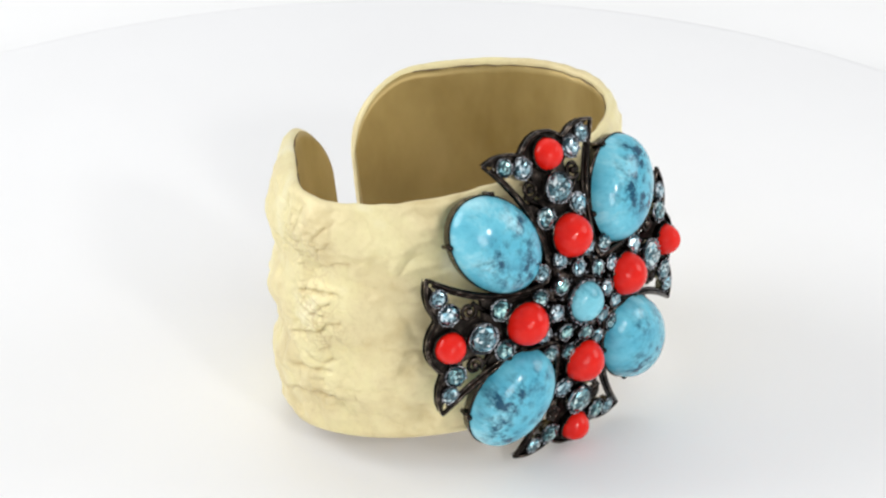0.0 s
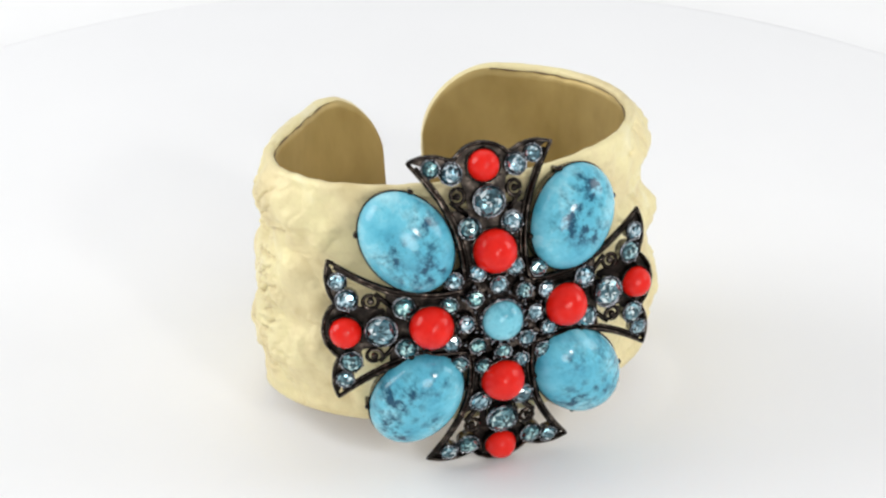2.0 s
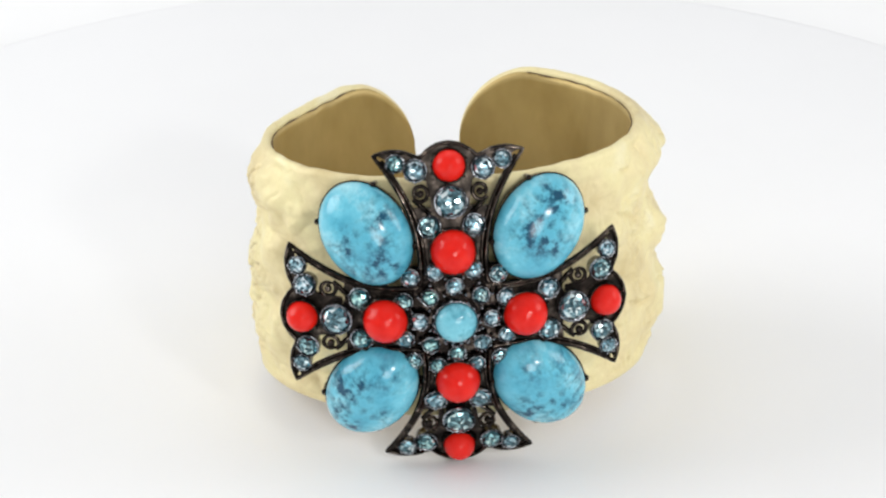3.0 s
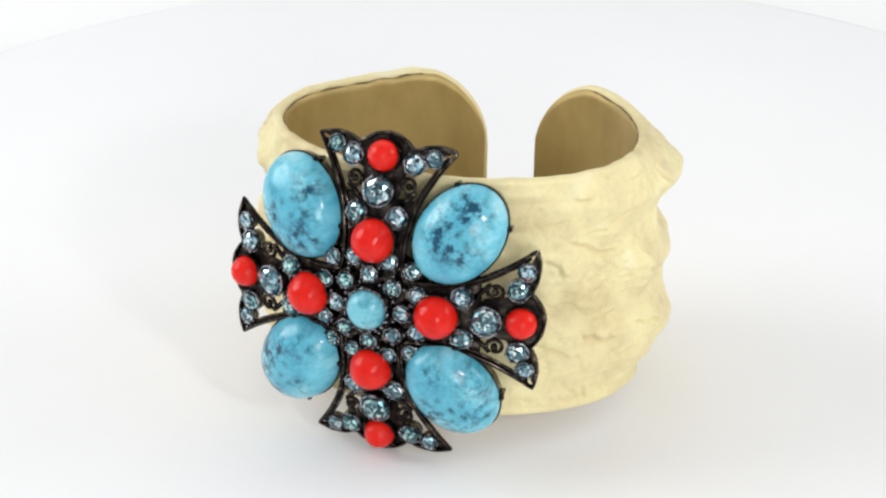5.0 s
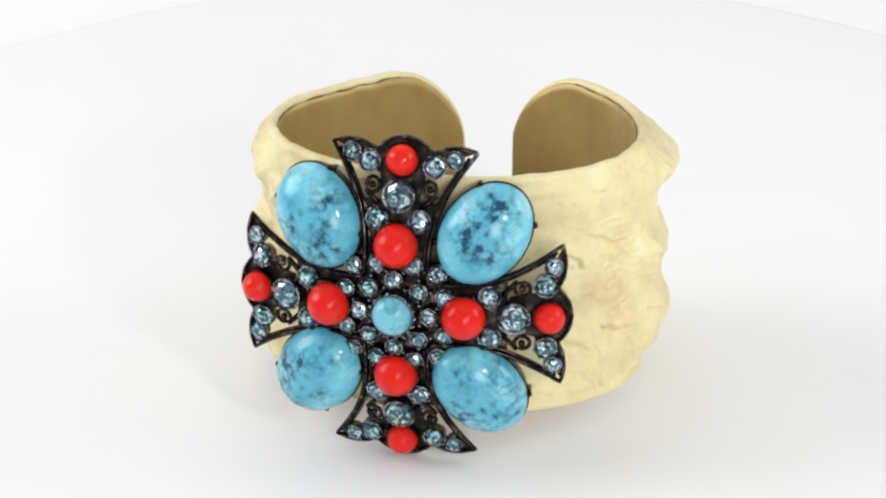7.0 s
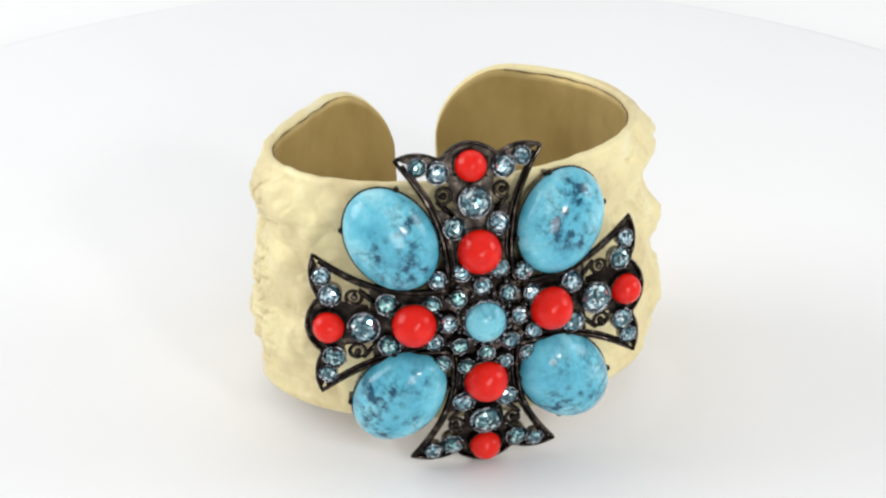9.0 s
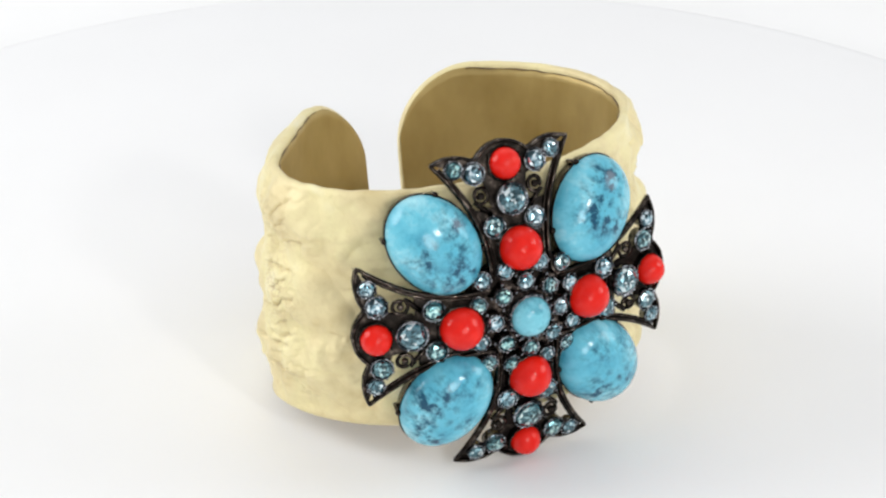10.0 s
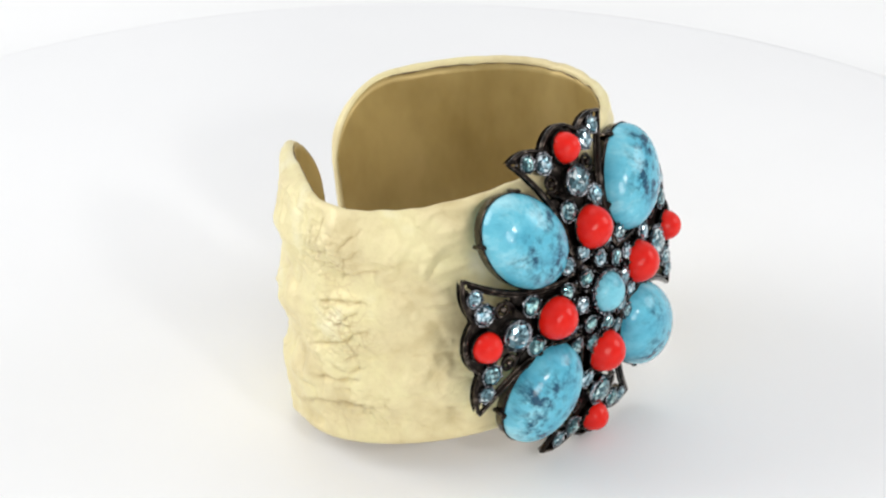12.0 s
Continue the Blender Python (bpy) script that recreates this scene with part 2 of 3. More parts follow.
def relief(x, y, z):
    """crumpled outside of the cuff: strong folds on the sides, flatter towards the cross"""
    p = Vector((x, y, z))
    side = 0.30 + 0.9 * smooth01((abs(x - CX) - 19) / 11)
    warp = Vector((fbm(p / 7 + Vector((9, 2, 4)), 2), fbm(p / 7 + Vector((1, 7, 3)), 2), fbm(p / 7 + Vector((5, 5, 8)), 2)))
    lumps = fbm(p / 10 + Vector((3, 1, 2)), 2) * 1.0 + noise.noise(p / 4.2) * 0.55
    q = Vector((x, y, z * 0.8 + 0.35 * (x - y))) / 8.5 + warp * 0.55
    fold = (1 - abs(noise.noise(q))) ** 15
    q = Vector((x, y, z * 1.2 - 0.4 * (x + y))) / 4.2 + warp * 0.8
    crease = (1 - abs(noise.noise(q))) ** 20
    where = smooth01(0.35 + 1.8 * noise.noise(p / 9 + Vector((7, 7, 1))))
    streak = noise.noise(Vector((x / 9, y / 9, z / 1.5))) * 0.2
    nubs = 0.5 * smooth01((noise.noise(p / 2.4 + Vector((0, 4, 0))) - 0.42) / 0.2)
    fine = fbm(p / 1.6, 2) * 0.05
    return side * (1.1 * lumps - 0.32 * fold - 0.3 * crease * where + 0.45 * nubs) + streak + fine


def cracks(deg, x, y, z):
    """dense fine cracking on a few worn patches"""
    w = 0.0
    for d0, z0, dw, zw in ((188, 0, 13, 6), (180, 15, 13, 6), (192, -13, 12, 5), (340, 4, 12, 5), (8, -9, 10, 4)):
        w += math.exp(-((deg % 360 - d0 + 180) % 360 - 180) ** 2 / dw ** 2 - (z - z0) ** 2 / zw ** 2)
    if w < 0.05:
        return 0.0
    p = Vector((x, y, z * 1.5))
    q = p / 2.2 + Vector((noise.noise(p / 3), noise.noise(p / 3 + Vector((5, 0, 0))), noise.noise(p / 3 + Vector((0, 5, 0))))) * 0.3
    return 1.1 * min(w, 1.0) * (0.5 * (1 - abs(noise.noise(q))) ** 10 + 0.28 * (1 - abs(noise.noise(q * 1.9))) ** 8)


# pressed creases (depth, width in mm, then angle and height along each) and small bumps (angle, height, radii, rise)
CREASES = (
    (0.75, 0.5, (172.9, 4.7), (182, 6.2), (191.4, 6.8), (201.2, 6.7)),
    (0.7, 0.45, (172.5, 3.8), (182.7, 2.8), (187.4, 2.7), (196.3, 2.6)),
    (0.85, 0.5, (165, -5), (181.3, -1.8), (189.3, -0.4), (193.6, 1.1), (201.5, 3.8)),
    (0.5, 0.4, (185.2, 2.0), (191, 4.5), (196.3, 5.8)),
    (0.55, 0.4, (189.3, -0.4), (192, -3), (186, -5.5)),
    (0.45, 0.35, (188.9, 16.1), (194, 19), (200.7, 21.5)),
    (0.45, 0.35, (186, 13), (193, 15.5), (201, 18)),
    (0.5, 0.4, (184, 11), (198, 12.5), (205, 13.5)),
    (0.4, 0.4, (180, 17), (183, 22)),
    (0.4, 0.4, (176, 14), (178, 21)),
    (0.5, 0.35, (187, 9), (191, 13), (193, 17)),
    (0.6, 0.6, (170, -9), (181.9, -8.6), (194.9, -8.2)),
    (0.6, 0.7, (154, -18.9), (172, -14.5), (190, -13.5), (205, -13.8)),
    (0.5, 0.45, (180, -5), (188, -7), (196, -5.5)),
    (0.45, 0.6, (207.1, -3.7), (215, -3.6), (223.5, -4.5), (229, -5)),
    (0.4, 0.4, (214, 5.2), (224.7, 4.7), (231, 5)),
    (0.5, 0.4, (219, -14.8), (225, -15.6), (230, -15)),
    (0.5, 0.45, (221.2, -16), (222.5, -19), (223.6, -21.4)),
    (0.5, 0.45, (199.7, -11.5), (199.7, -13.8)),
    (0.5, 0.6, (314, 8), (320, 6.5), (321.5, 4)),
    (0.55, 0.6, (321, 11), (330, 9.5), (336.5, 7.5), (350, 7.3)),
    (0.45, 0.6, (328, 11.5), (338, 12), (348, 14.5), (360, 16.5)),
    (0.45, 0.5, (324, 19), (332, 18)),
    (0.6, 0.7, (327, -6.5), (332, -8.3), (338, -9.2), (345, -9)),
    (0.5, 0.6, (312, -8), (321, -10.5), (327, -12)),
    (0.7, 0.6, (350, -7.5), (363, -9), (373, -10.5)),
    (0.6, 0.6, (352, -17.5), (361, -16), (375, -15.5)),
    (0.5, 0.5, (332, -17.5), (332.5, -21)),
    (0.6, 0.5, (354, 2.3), (363, 1.6), (374, 0.5)),
    (0.5, 0.5, (358, 21), (359, 16.5)),
    (0.5, 0.5, (364, 21), (368, 15)),
    (0.45, 0.5, (352, 20), (352, 17)))
BUMPS = ((213.2, -6.6, 1.2, 2.0, 0.6), (220.6, -7.6, 1.3, 1.8, 0.75), (217, -5.0, 1.0, 1.0, 0.45), (216.2, 12.5, 1.3, 1.2, 0.6), (210, 15, 1.2, 1.0, 0.3),
         (221.4, 15.2, 1.0, 0.9, 0.4), (171, -8.0, 2.0, 2.6, 0.9), (196, 10.5, 2.6, 1.6, 0.5), (226, -18.0, 1.5, 2.2, 0.6), (219, -19, 1.4, 1.8, 0.4))
ARC = 0.59


def pressed(deg, z):
    """the creases and bumps made by hand: a height, and how much glaze has run into them"""
    a, h, line = deg % 360, 0.0, 0.0
    wob = 1.0 * noise.noise(Vector((a * 0.22, z * 0.4, 2)))
    for depth, width, *path in CREASES:
        x = a + 360 if path[-1][0] > 360 and a < 180 else a
        if not (min(p[0] for p in path) - 5 < x < max(p[0] for p in path) + 5 and min(p[1] for p in path) - 3 < z < max(p[1] for p in path) + 3):
            continue
        best, along = 9.0, 0.0
        for i in range(len(path) - 1):
            (d0, z0), (d1, z1) = path[i], path[i + 1]
            ux, uz, vx, vz = (d1 - d0) * ARC, z1 - z0, (x - d0) * ARC, z - z0
            k = min(max((ux * vx + uz * vz) / (ux * ux + uz * uz), 0.0), 1.0)
            r = vz - k * uz if abs(ux) > abs(uz) else vx - k * ux
            far = math.hypot(vx - k * ux, vz - k * uz)
            if far < abs(best):
                best, along = math.copysign(far, r), (i + k) / (len(path) - 1)
        best += wob * 0.7
        ends = smooth01(along / 0.25) * smooth01((1 - along) / 0.25) * smooth01(0.85 + 0.9 * noise.noise(Vector((a * 0.5, z, depth * 40))))
        width *= 0.75
        line = max(line, ends * math.exp(-(best / (0.75 * width)) ** 2) * (1.0 if x < 206 else 0.3))
        h += (0.9 if x < 260 else 1.3) * depth * ends * (0.45 * math.exp(-((best - 1.9 * width) / (1.6 * width)) ** 2) - math.exp(-(best / width) ** 2))
    for d0, z0, rx, rz, rise in BUMPS:
        q = ((a - d0) * ARC / rx) ** 2 + ((z - z0) / rz) ** 2
        if q < 6:
            h += rise * math.exp(-q)
    return h, line


def cuff_path(count):
    """angles from one end round the front to the other, closer together at the ends"""
    out = []
    for i in range(count + 1):
        u = i / count
        u = u + 0.07 * math.sin(math.tau * u) * -1
        out.append(END_L + (END_R - END_L) * u)
    return out


def end_distance(deg):
    """about how far along the wall from the nearer end"""
    d = min(deg - END_L, END_R - deg)
    return radians(d) * 31.0


def heights(deg):
    s = end_distance(deg)
    y = CY + CB * math.sin(radians(deg))
    top = 23.5 + 0.3 * noise.noise(Vector((deg / 7, 3, 1))) + 1.1 * smooth01((y - 16) / 30)
    low = -22.0 - 2.4 * smooth01((y - 30) / 25)
    k = 1.0
    if s < 15:
        k = math.sqrt(max(0.0, 1 - ((15 - s) / 15) ** 2))
    return top - 16 * (1 - k), low + 13 * (1 - k), s


def build_cuff(parent):
    bm = bmesh.new()
    glaze = bm.verts.layers.float.new("glaze")
    n_out, n_rim, n_in = 180, 6, 12
    rows = []
    for deg in cuff_path(640):
        top, low, s = heights(deg)
        ox, oy, nx, ny = wall(deg)
        half = THICK / 2 * (0.35 + 0.65 * math.sqrt(min(1.0, s / 1.2)))
        mx, my = ox - nx * THICK / 2, oy - ny * THICK / 2
        prof, stain = [], []
        for i in range(n_out + 1):
            z = low + half + (top - low - 2 * half) * i / n_out
            fade = smooth01((top - z) / 2.5) * smooth01((z - low) / 2.0) * smooth01(s / 2.0)
            dent, line = pressed(deg, z)
            stain.append(line * 0.33)
            d = max(-0.8, relief(ox, oy, z) + puff(deg, z) + dent - cracks(deg, ox, oy, z)) * (0.25 + 0.75 * fade)
            bulge = -0.7 * smooth01((-14 - z) / 9)
            d += lean(deg, z)
            prof.append((mx + nx * (half + d + bulge), my + ny * (half + d + bulge), z))
        for i in range(1, n_rim):
            a = math.pi * i / n_rim
            w = relief(ox, oy, top) * 0.25 * (1 - i / n_rim) + lean(deg, top)
            prof.append((mx + nx * (half * math.cos(a) + w), my + ny * (half * math.cos(a) + w), top - half + half * math.sin(a)))
        for i in range(n_in + 1):
            z = top - half - (top - low - 2 * half) * i / n_in
            w = lean(deg, z) - half
            prof.append((mx + nx * w, my + ny * w, z))
        for i in range(1, n_rim):
            a = math.pi + math.pi * i / n_rim
            w = half * math.cos(a) + lean(deg, low)
            prof.append((mx + nx * w, my + ny * w, low + half + half * math.sin(a)))
        ring = [bm.verts.new(p) for p in prof]
        for v, k in zip(ring, stain):
            v[glaze] = k
        rows.append(ring)
    m = len(rows[0])
    for a, b in zip(rows, rows[1:]):
        for k in range(m):
            bm.faces.new((a[k], a[(k + 1) % m], b[(k + 1) % m], b[k]))
    bm.faces.new(rows[0])
    bm.faces.new(rows[-1][::-1])
    cuff = part("cuff", baked(bm), CUFF, parent, "pale gold crumpled leather-like cuff band, open at the back")

    # lining and its dark seam
    bm, edge_top = bmesh.new(), []
    n_in, rows = 26, []
    for deg in cuff_path(420):
        top, low, s = heights(deg)
        if s < 0.2:
            continue
        ox, oy, nx, ny = wall(deg)
        wob = noise.noise(Vector((deg / 6, 1, 0))) * 0.35
        inset = smooth01((s - 9) / 9)
        hi, lo = top - 0.55 - (0.55 - wob) * inset, low + 1.4
        row = []
        for i in range(n_in + 1):
            z = hi + (lo - hi) * i / n_in
            x, y = ox - nx * THICK, oy - ny * THICK
            d = 0.14 + 0.22 * math.sin(math.pi * i / n_in) + 0.10 * noise.noise(Vector((x / 9, y / 9, z / 14)))
            d -= lean(deg, z)
            row.append(bm.verts.new((x - nx * d, y - ny * d, z)))
        back = [bm.verts.new((v.co.x + nx * 0.25, v.co.y + ny * 0.25, v.co.z)) for v in (row[0], row[-1])]
        if s > 13:
            edge_top.append(row[0].co - Vector((nx, ny, 0)) * 0.02)
        rows.append([back[0]] + row + [back[1]])
    for a, b in zip(rows, rows[1:]):
        for k in range(len(a) - 1):
            bm.faces.new((a[k], a[k + 1], b[k + 1], b[k]))
    part("lining", baked(bm), LINING, cuff, "smooth khaki-gold lining")
    bm = bmesh.new()
    tube(bm, edge_top, [0.035 + 0.13 * smooth01(0.5 + 1.5 * noise.noise(Vector((i / 9, 0, 4)))) for i in range(len(edge_top))], 6)
    part("seam", baked(bm), SEAM, cuff, "thin dark glued seam along the lining's edge")


def dome(x, z):
    """y of the cross's metalwork over its middle plane"""
    return -4.2 + 7.2 * (math.hypot(x, z) / 31.0) ** 1.5


def seat(x, z, lift=0.0, spin=0.0):
    """pose on the dome: local z outwards"""
    e = 0.1
    gx = (dome(x + e, z) - dome(x - e, z)) / (2 * e)
    gz = (dome(x, z + e) - dome(x, z - e)) / (2 * e)
    out = Vector((gx, -1, gz)).normalized()
    up = (Vector((0, 0, 1)) - out * out.z).normalized()
    right = up.cross(out)
    m = Matrix((right, up, out)).transposed().to_4x4()
    m.translation = Vector((x, dome(x, z), z)) + out * lift
    return m @ Matrix.Rotation(spin, 4, "Z")


def around(k, u, v):
    """arm k (0 up, then clockwise): outwards u, sideways v, to x and z"""
    c, s = math.cos(k * math.pi / 2), math.sin(k * math.pi / 2)
    return u * s + v * c, u * c - v * s


def on_arm(k, u, v, lift=0.0):
    x, z = around(k, u, v)
    return Vector((x, dome(x, z) - lift, z))


SIDE = [(6.2, 6.0), (9.5, 5.7), (13, 5.9), (17, 6.7), (20.5, 8.0), (24, 9.9), (26.2, 11.4), (28.3, 13.0)]
CROWN = [(28.3, 13.0), (29.0, 10.3), (28.8, 7.5), (28.0, 5.2), (28.9, 3.9), (29.9, 2.1), (30.3, 0.0)]


def build_arm(k, parent):
    side = [(p.x, p.y) for p in spline([(u, v, 0) for u, v in SIDE], 5)]
    crown = [(p.x, p.y) for p in spline([(u, v, 0) for u, v in CROWN], 5)]
    half = side + crown[1:]
    bm, scrolls = bmesh.new(), []
    for sign in (1, -1):
        r = [0.47 - 0.12 * smooth01((u - 24) / 5) for u, v in half]
        tube(bm, [on_arm(k, u, v * sign, 0.55) for u, v in half], r, 8, flat=1.4)
        tube(bm, [on_arm(k, u - 0.1, (v - 0.78) * sign, 0.4) for u, v in side[2:-2]], 0.34, 6)
        # curl of wire between the stones
        curl = []
        for i in range(17):
            a = 2.4 + i * 0.38
            rr = 1.5 - 0.03 * i
            curl.append(on_arm(k, 22.0 + rr * math.cos(a), (5.2 + rr * math.sin(a)) * sign, 0.35))
        bs = bmesh.new()
        tube(bs, curl, 0.4, 6)
        ball(bs, on_arm(k, 21.9, 5.2 * sign, 0.4), 0.72)
        scrolls.append(bs)
        tube(bm, [on_arm(k, 18.2, 3.6 * sign, 0), on_arm(k, 20.0, 5.4 * sign, 0), on_arm(k, 21.0, 6.4 * sign, 0.2)], 0.5, 6)
    frame_ob = part("wire_frame", baked(bm), METAL, parent)
    for bs in scrolls:
        part("scroll", baked(bs), METAL, frame_ob)

    # pierced back plate: a solid neck and a band under the outer stones
    bm = bmesh.new()

    def strip(a, b):
        for lift in (-0.7, 0.15):
            rows = [[bm.verts.new(on_arm(k, u, v, lift)) for u, v in line] for line in (a, b)]
            for i in range(len(a) - 1):
                bm.faces.new((rows[0][i], rows[0][i + 1], rows[1][i + 1], rows[1][i]))
        bm.verts.ensure_lookup_table()

    neck = [(u, v) for u, v in side if u < 19.5]
    strip([(u, v) for u, v in neck], [(u, -v) for u, v in neck])
    outer = [(u, v) for u, v in crown]
    inner = [(28.3 - (13.0 - v) * 0.42 if v > 6 else 24.6 - (6 - v) * 0.4, v * 0.97) for u, v in crown]
    for sign in (1, -1):
        strip([(u, v * sign) for u, v in outer], [(u, v * sign) for u, v in inner])
    strip([(19.5, 3.3), (21.5, 3.6), (25, 4.2)], [(19.5, -3.3), (21.5, -3.6), (25, -4.2)])
    part("back_plate", baked(bm), PLATE, frame_ob, "worn brown-grey pierced back plate")


def crystal_mesh(seed, n=7):
    """brilliant of radius 1: a mosaic of facets in rings over a pointed back, each facet an island"""
    bm, rnd = bmesh.new(), random.Random(seed)
    rings = [[(rnd.uniform(-0.1, 0.1), rnd.uniform(-0.1, 0.1), 0.53)] * n]
    for i, (r, z, loose) in enumerate(((0.34, 0.55, 0.25), (0.62, 0.48, 0.2), (0.84, 0.33, 0.12), (1.0, 0.08, 0.0))):
        ring = []
        for k in range(n):
            a = (k + 0.5 * (i % 2) + rnd.uniform(-loose, loose)) * math.tau / n
            q = r + rnd.uniform(-0.3, 0.3) * loose
            ring.append((q * math.cos(a), q * math.sin(a), z))
        rings.append(ring)
    low = (0, 0, -0.6)

    def facet(*pts):
        bm.faces.new([bm.verts.new(p) for p in pts])

    for i in range(4):
        a, b, odd = rings[i], rings[i + 1], i % 2
        for k in range(n):
            m = (k + 1) % n
            if i == 0:
                facet(a[0], b[k], b[m])
            elif odd:
                facet(a[k], b[k], a[m])
                facet(b[k], b[m], a[m])
            else:
                facet(a[k], b[k], b[m])
                facet(a[k], b[m], a[m])
    for k in range(n):
        facet(rings[4][k], low, rings[4][(k + 1) % n])
    return bm


def cup_mesh(beads):
    """open metal cup of radius 1 with a foiled bowl and a rim of grains"""
    bm = bmesh.new()
    n = 20
    prof = [(1.02, -0.95), (1.12, -0.1), (1.15, 0.14), (1.06, 0.20), (0.99, 0.06), (0.6, -0.42), (0.12, -0.80)]
    loops = [[bm.verts.new((r * math.cos(k * math.tau / n), r * math.sin(k * math.tau / n), z)) for k in range(n)] for r, z in prof]
    for a, b in zip(loops, loops[1:]):
        for k in range(n):
            bm.faces.new((a[k], a[(k + 1) % n], b[(k + 1) % n], b[k]))
    bm.faces.new(loops[-1])
    bm.faces.new(loops[0][::-1])
    for k in range(beads):
        a = (k + 0.5) * math.tau / beads
        ball(bm, (1.08 * math.cos(a), 1.08 * math.sin(a), 0.18), 0.62 / beads * 2.6 if beads > 8 else 0.17, 6, 4)
    return bm


def dome_mesh(height, ea, eb, power, skirt):
    """cabochon: oval dome on a short skirt"""
    bm = bmesh.new()
    n, m = 48, 16
    loops = []
    for q, z in [(1.0, -skirt), (1.0, -skirt * 0.4)] + [(math.sin(math.pi / 2 * (1 - i / m)), None) for i in range(m)]:
        h = z if z is not None else height * max(0.0, 1 - q ** power) ** (1 / power)
        loops.append([bm.verts.new((ea * q * math.cos(k * math.tau / n), eb * q * math.sin(k * math.tau / n), h)) for k in range(n)])
    tip = bm.verts.new((0, 0, height))
    for a, b in zip(loops, loops[1:]):
        for k in range(n):
            bm.faces.new((a[k], a[(k + 1) % n], b[(k + 1) % n], b[k]))
    for k in range(n):
        bm.faces.new((loops[-1][k], loops[-1][(k + 1) % n], tip))
    bm.faces.new(loops[0][::-1])
    return bm


def ring_mesh(ea, eb, z0, z1, wall, prongs, r_prong, grow=0.0):
    """bezel round a cabochon, with prong beads at the angles given"""
    bm = bmesh.new()
    n = 48
    prof = [(0.0, z0), (wall + grow, z0), (wall, z1 - 0.2), (wall * 0.6, z1), (0.02, z1 - 0.1)]
    loops = [[bm.verts.new(((ea + w) * math.cos(k * math.tau / n), (eb + w) * math.sin(k * math.tau / n), z)) for k in range(n)] for w, z in prof]
    for a, b in zip(loops, loops[1:] + loops[:1]):
        for k in range(n):
            bm.faces.new((a[k], a[(k + 1) % n], b[(k + 1) % n], b[k]))
    for deg in prongs:
        c, s = math.cos(radians(deg)), math.sin(radians(deg))
        p = Vector(((ea + wall) * c, (eb + wall) * s, z0))
        tube(bm, [p, p + Vector((0, 0, (z1 - z0) * 0.8)), p + Vector((0.1 * c, 0.1 * s, z1 - z0 + r_prong * 0.3))], r_prong * 0.8, 6)
        ball(bm, p + Vector((0.1 * c, 0.1 * s, z1 - z0 + r_prong * 0.3)), r_prong)
    return bm


def mesh_of(name, bm, mat, smooth):
    mesh = bpy.data.meshes.new(name)
    if smooth:
        bmesh.ops.recalc_face_normals(bm, faces=bm.faces[:])
    for f in bm.faces:
        f.smooth = smooth
        f.normal_update()
        if not smooth and f.normal.dot(f.calc_center_median()) < 0:
            f.normal_flip()
    bmesh.ops.scale(bm, vec=(MM, MM, MM), verts=bm.verts[:])
    bm.to_mesh(mesh)
    bm.free()
    mesh.materials.append(mat)
    return mesh


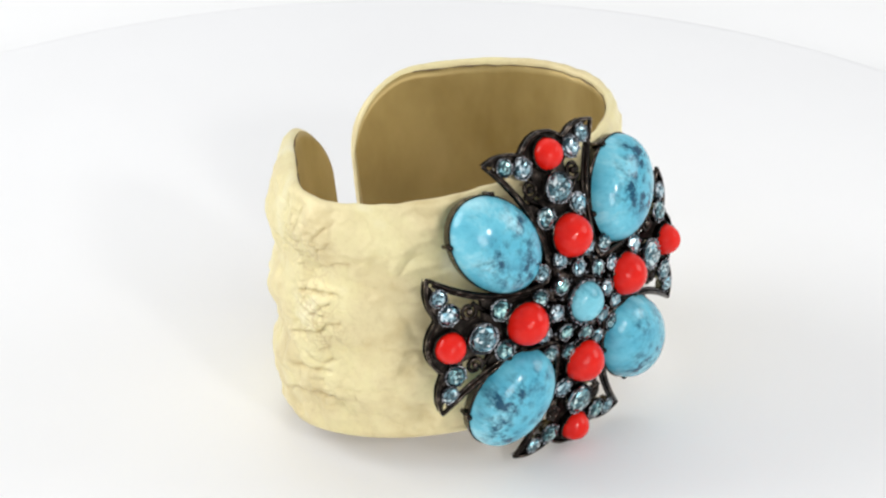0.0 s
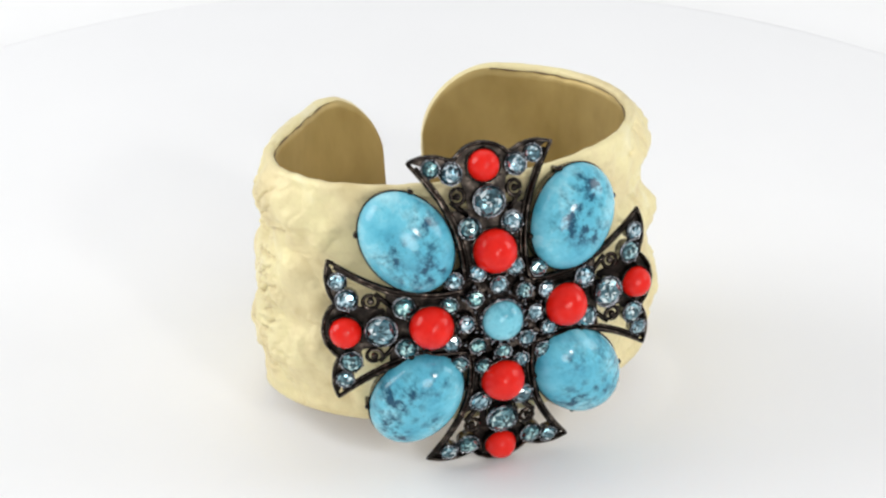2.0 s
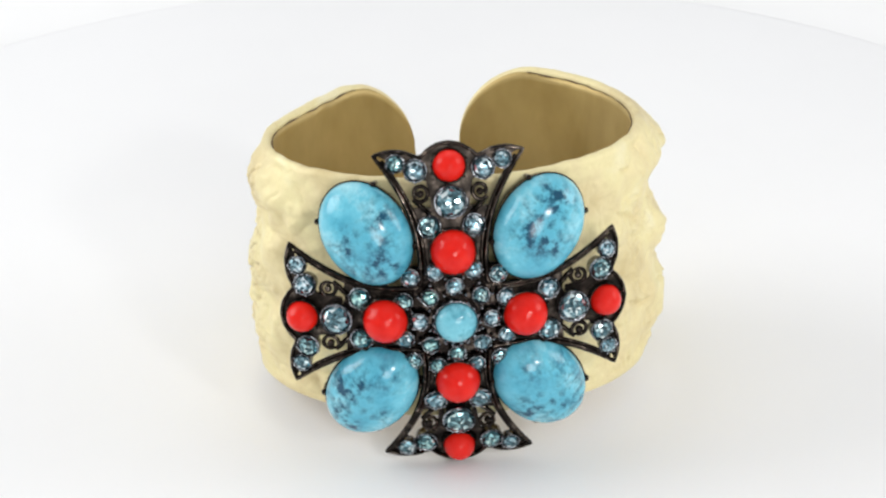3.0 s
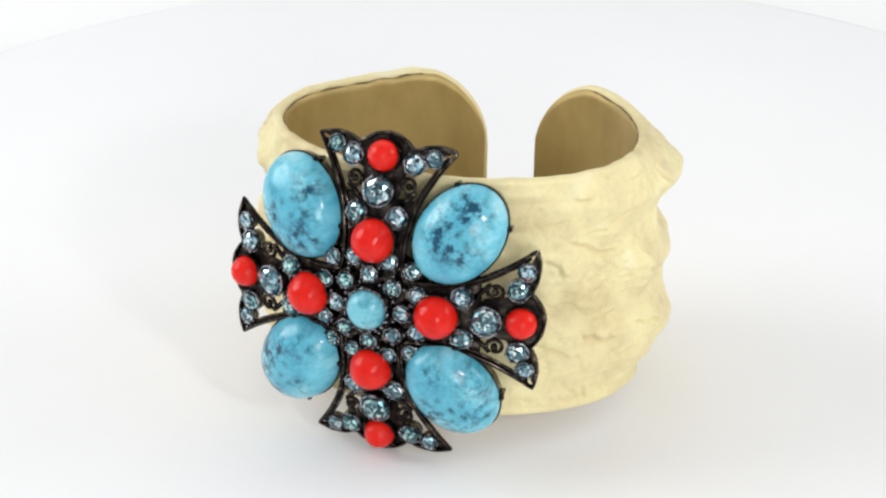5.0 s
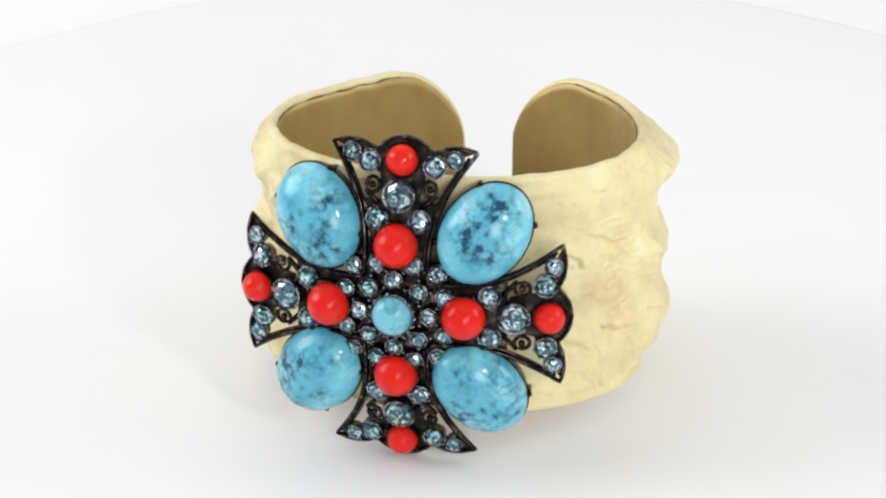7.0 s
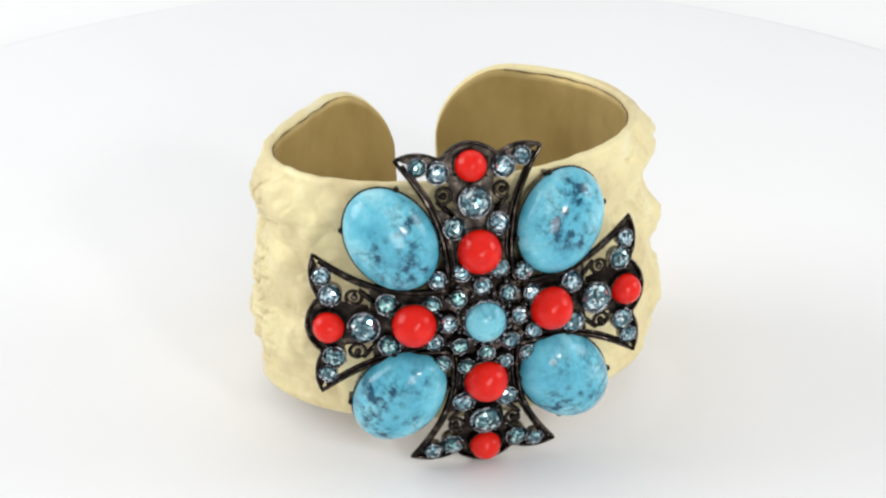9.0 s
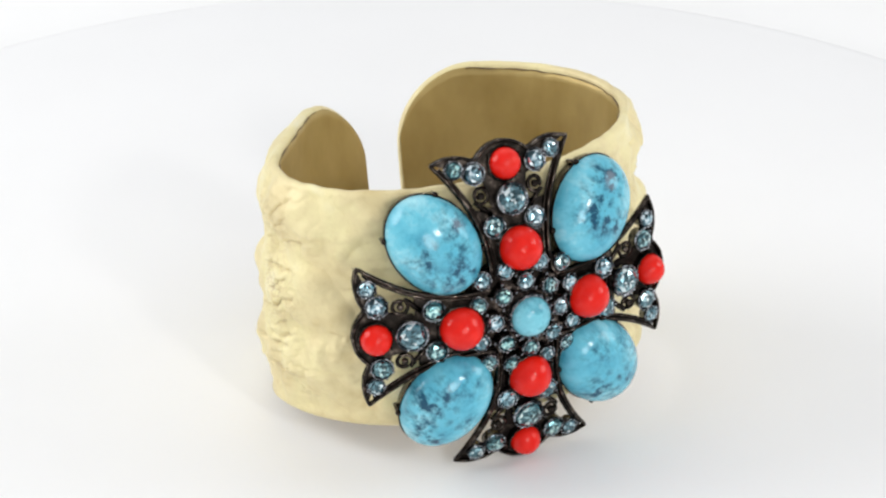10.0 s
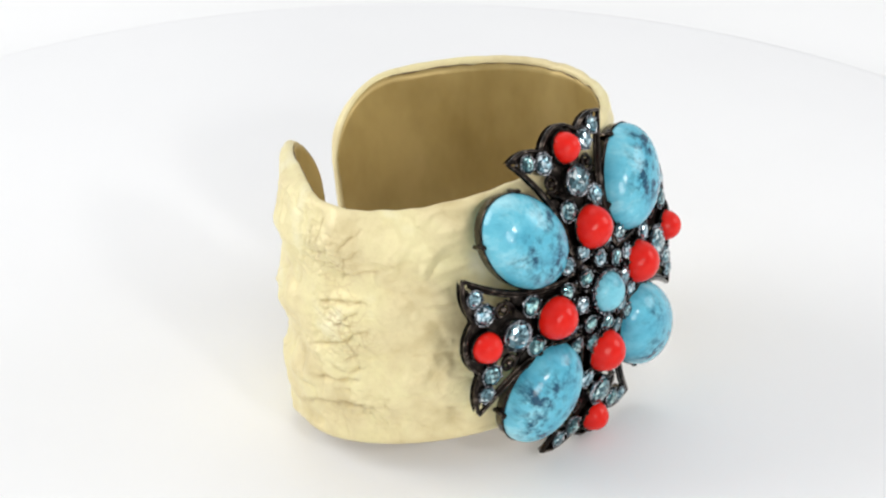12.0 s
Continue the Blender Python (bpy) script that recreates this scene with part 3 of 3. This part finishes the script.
def build_bracelet():
    base = new("cuff_bracelet")
    tagged(base, "wide pale gold cuff bracelet with jewelled maltese cross", "bracelet")
    build_cuff(base)
    for k in range(4):
        build_arm(k, base)

    # middle plate and the mount that joins the cross to the cuff
    bm = bmesh.new()
    n = 10
    for lift in (-0.8, 0.1):
        grid = [[bm.verts.new((-9.2 + 18.4 * i / n, dome(-9.2 + 18.4 * i / n, -9.2 + 18.4 * j / n) - lift, -9.2 + 18.4 * j / n)) for j in range(n + 1)] for i in range(n + 1)]
        for i in range(n):
            for j in range(n):
                bm.faces.new((grid[i][j], grid[i + 1][j], grid[i + 1][j + 1], grid[i][j + 1]))
    part("middle_plate", baked(bm), METAL, base)
    bm = bmesh.new()
    bmesh.ops.create_cone(bm, cap_ends=True, segments=32, radius1=9, radius2=9, depth=6.0, matrix=Matrix.Translation((0, 0.4, 0)) @ Matrix.Rotation(math.pi / 2, 4, "X"))
    part("mount", baked(bm), METAL, base)

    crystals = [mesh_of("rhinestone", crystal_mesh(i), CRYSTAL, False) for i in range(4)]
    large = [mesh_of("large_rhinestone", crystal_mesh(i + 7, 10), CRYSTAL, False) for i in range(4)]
    cup = mesh_of("cup", cup_mesh(7), STEEL, True)
    grain_cup = mesh_of("grain_cup", cup_mesh(18), STEEL, True)

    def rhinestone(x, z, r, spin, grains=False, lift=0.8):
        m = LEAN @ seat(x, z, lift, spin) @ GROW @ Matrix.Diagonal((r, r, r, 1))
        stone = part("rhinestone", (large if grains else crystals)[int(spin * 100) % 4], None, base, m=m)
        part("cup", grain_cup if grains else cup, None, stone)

    rnd = random.Random(4)
    # middle cluster
    for k in range(8):
        a = k * math.tau / 8
        rhinestone(6.1 * math.sin(a), 6.1 * math.cos(a), 1.42, rnd.random() * 6, lift=1.5)
    for sx in (1, -1):
        for sz in (1, -1):
            for x, z in ((7.5, 7.7), (3.3, 8.7), (8.7, 3.5)):
                rhinestone(x * sx, z * sz, 1.45, rnd.random() * 6, lift=1.1)
    bead = bmesh.new()
    ball(bead, (0, 0, 0), 0.42, 8, 6)
    bead = mesh_of("grain", bead, STEEL, True)
    for ring, count, shift in ((4.75, 8, 0.5), (7.55, 16, 0.5), (9.3, 8, 0.0)):
        for k in range(count):
            a = (k + shift) * math.tau / count
            part("grain", bead, None, base, m=LEAN @ seat(ring * math.sin(a), ring * math.cos(a), 1.0) @ GROW)
    # arms
    for k in range(4):
        for u, v, r in ((16.3, 3.8, 1.82), (25.7, 5.8, 1.85), (26.9, 9.2, 1.5)):
            for sign in (1, -1):
                rhinestone(*around(k, u, v * sign), r, rnd.random() * 6)
        rhinestone(*around(k, 20.4, 0), 2.6, rnd.random() * 6, True, 1.4)

    # coral cabochons
    big = mesh_of("coral_cabochon", dome_mesh(4.2, 3.9, 3.9, 2.0, 0.8), CORAL, True)
    small = mesh_of("coral_cabochon_small", dome_mesh(3.1, 2.8, 2.8, 2.0, 0.8), CORAL, True)
    big_ring = mesh_of("bezel_round", ring_mesh(3.9, 3.9, -1.6, 0.35, 0.35, range(22, 382, 45), 0.34), METAL, True)
    small_ring = mesh_of("bezel_round_small", ring_mesh(2.8, 2.8, -1.6, 0.3, 0.35, range(22, 382, 60), 0.3), METAL, True)
    for k in range(4):
        for u, stone, ring, lift in ((11.95, big, big_ring, 1.2), (26.35, small, small_ring, 1.1)):
            ob = part("coral_bead", stone, None, base, "glossy coral-red round cabochon", m=LEAN @ seat(*around(k, u, 0), lift) @ GROW)
            part("bezel", ring, None, ob)

    # middle turquoise
    mid = mesh_of("turquoise_round", dome_mesh(2.9, 3.6, 3.6, 2.0, 1.0), PLAIN_TURQ, True)
    ob = part("turquoise_cabochon", mid, None, base, "small round turquoise cabochon", m=LEAN @ seat(0.001, 0, 1.8) @ GROW)
    part("bezel", mesh_of("bezel_middle", ring_mesh(3.6, 3.6, -2.4, 0.3, 0.4, range(0, 360, 20), 0.36), STEEL, True), None, ob)

    # four big turquoise ovals, set along the diagonals
    oval_ring = mesh_of("bezel_oval", ring_mesh(9.7, 7.5, -2.0, 0.3, 0.25, (), 0.5, -0.9), METAL, True)
    bm = bmesh.new()
    tube(bm, [(0, 0, -2.2), (0, 0, -0.6), (0, 0, 0.3)], 0.42, 6)
    ball(bm, (0, 0, 0.35), 0.6)
    prong = mesh_of("prong", bm, METAL, True)
    ovals = (
        (-14.8, 15.2, 124, ((-1.4, 0, 1.6), (-3.3, -2.4, 1.0), (2.8, 1.7, 1.1), (4.2, -2.4, 1.0), (3.5, -4.2, 0.9), (3.8, -6.5, 1.4), (-1.0, -6.7, 1.2), (3.3, 5.1, 0.9))),
        (15.1, 14.9, 54, ((3.1, 6.7, 1.0), (1.0, 5.1, 1.1), (0.3, 3.4, 1.6), (3.5, 3.8, 1.3), (-2.8, 1.1, 1.6), (-0.5, -0.7, 1.3), (-3.5, -0.7, 0.9), (2.6, -2.2, 0.8), (-0.9, -3.3, 1.1))),
        (-15.0, -14.1, 230, ((-1.0, 0.4, 1.7), (2.1, -2.2, 1.0), (-4.7, -3.7, 1.6), (-2.9, -6.3, 1.3), (-5.8, -1.1, 1.4), (0, 5.5, 1.0), (4.4, 5.3, 1.0), (-5.5, 2.6, 1.5), (-3.0, 3.2, 1.2))),
        (14.5, -14.2, -50, ((-3.1, 5.3, 1.2), (3.1, 5.3, 1.3), (6.6, 2.9, 1.0), (-3.5, -1.8, 1.5), (0, -0.5, 0.9), (2.9, -1.5, 1.6), (6.0, -2.0, 1.1), (-2.6, -4.4, 1.1), (2.2, -6.2, 1.0))))
    for x, z, turn, blots in ovals:
        oval = mesh_of("turquoise_oval", dome_mesh(6.0, 9.7, 7.5, 2.15, 0.8), mat_turquoise(blots, turn), True)
        ob = part("turquoise_cabochon", oval, None, base, "large oval turquoise cabochon with dark blue matrix", m=LEAN @ seat(x, z, 0.2) @ Matrix.Rotation(radians(turn), 4, "Z") @ GROW)
        part("bezel", oval_ring, None, ob)
        for deg in (50, -50, 130, 230):
            c, s = math.cos(radians(deg)), math.sin(radians(deg))
            part("prong", prong, None, ob, m=Matrix.Translation((9.95 * c * MM, 7.75 * s * MM, 0)))
    return base


build_table()
turntable = build_turntable()
bracelet = build_bracelet()


# ---------------------------------------------------------------- turning to and fro
TURNS = [(0.0, 39.25), (0.5, 32.8), (1.0, 26.33), (1.5, 19.7), (2.0, 13.14), (2.5, 6.58), (3.0, 0.0), (3.5, -6.6), (4.0, -13.3), (4.5, -20.1), (5.0, -26.89),
         (5.3, -30.9), (5.5, -33.52), (5.6, -34.85), (5.7, -36.0), (5.8, -34.6), (6.0, -31.8), (6.5, -25.2), (7.0, -18.68), (7.5, -11.9), (8.0, -5.2), (8.5, 1.55),
         (9.0, 8.27), (9.5, 14.9), (10.0, 21.35), (10.5, 27.85), (11.0, 34.55), (11.5, 41.2), (12.0, 47.81)]


def motions():
    rows = [(t, pose(0, 0, 0, 0, 0, a)) for t, a in TURNS]
    walk(turntable, rows)
    walk(bracelet, rows)


motions()
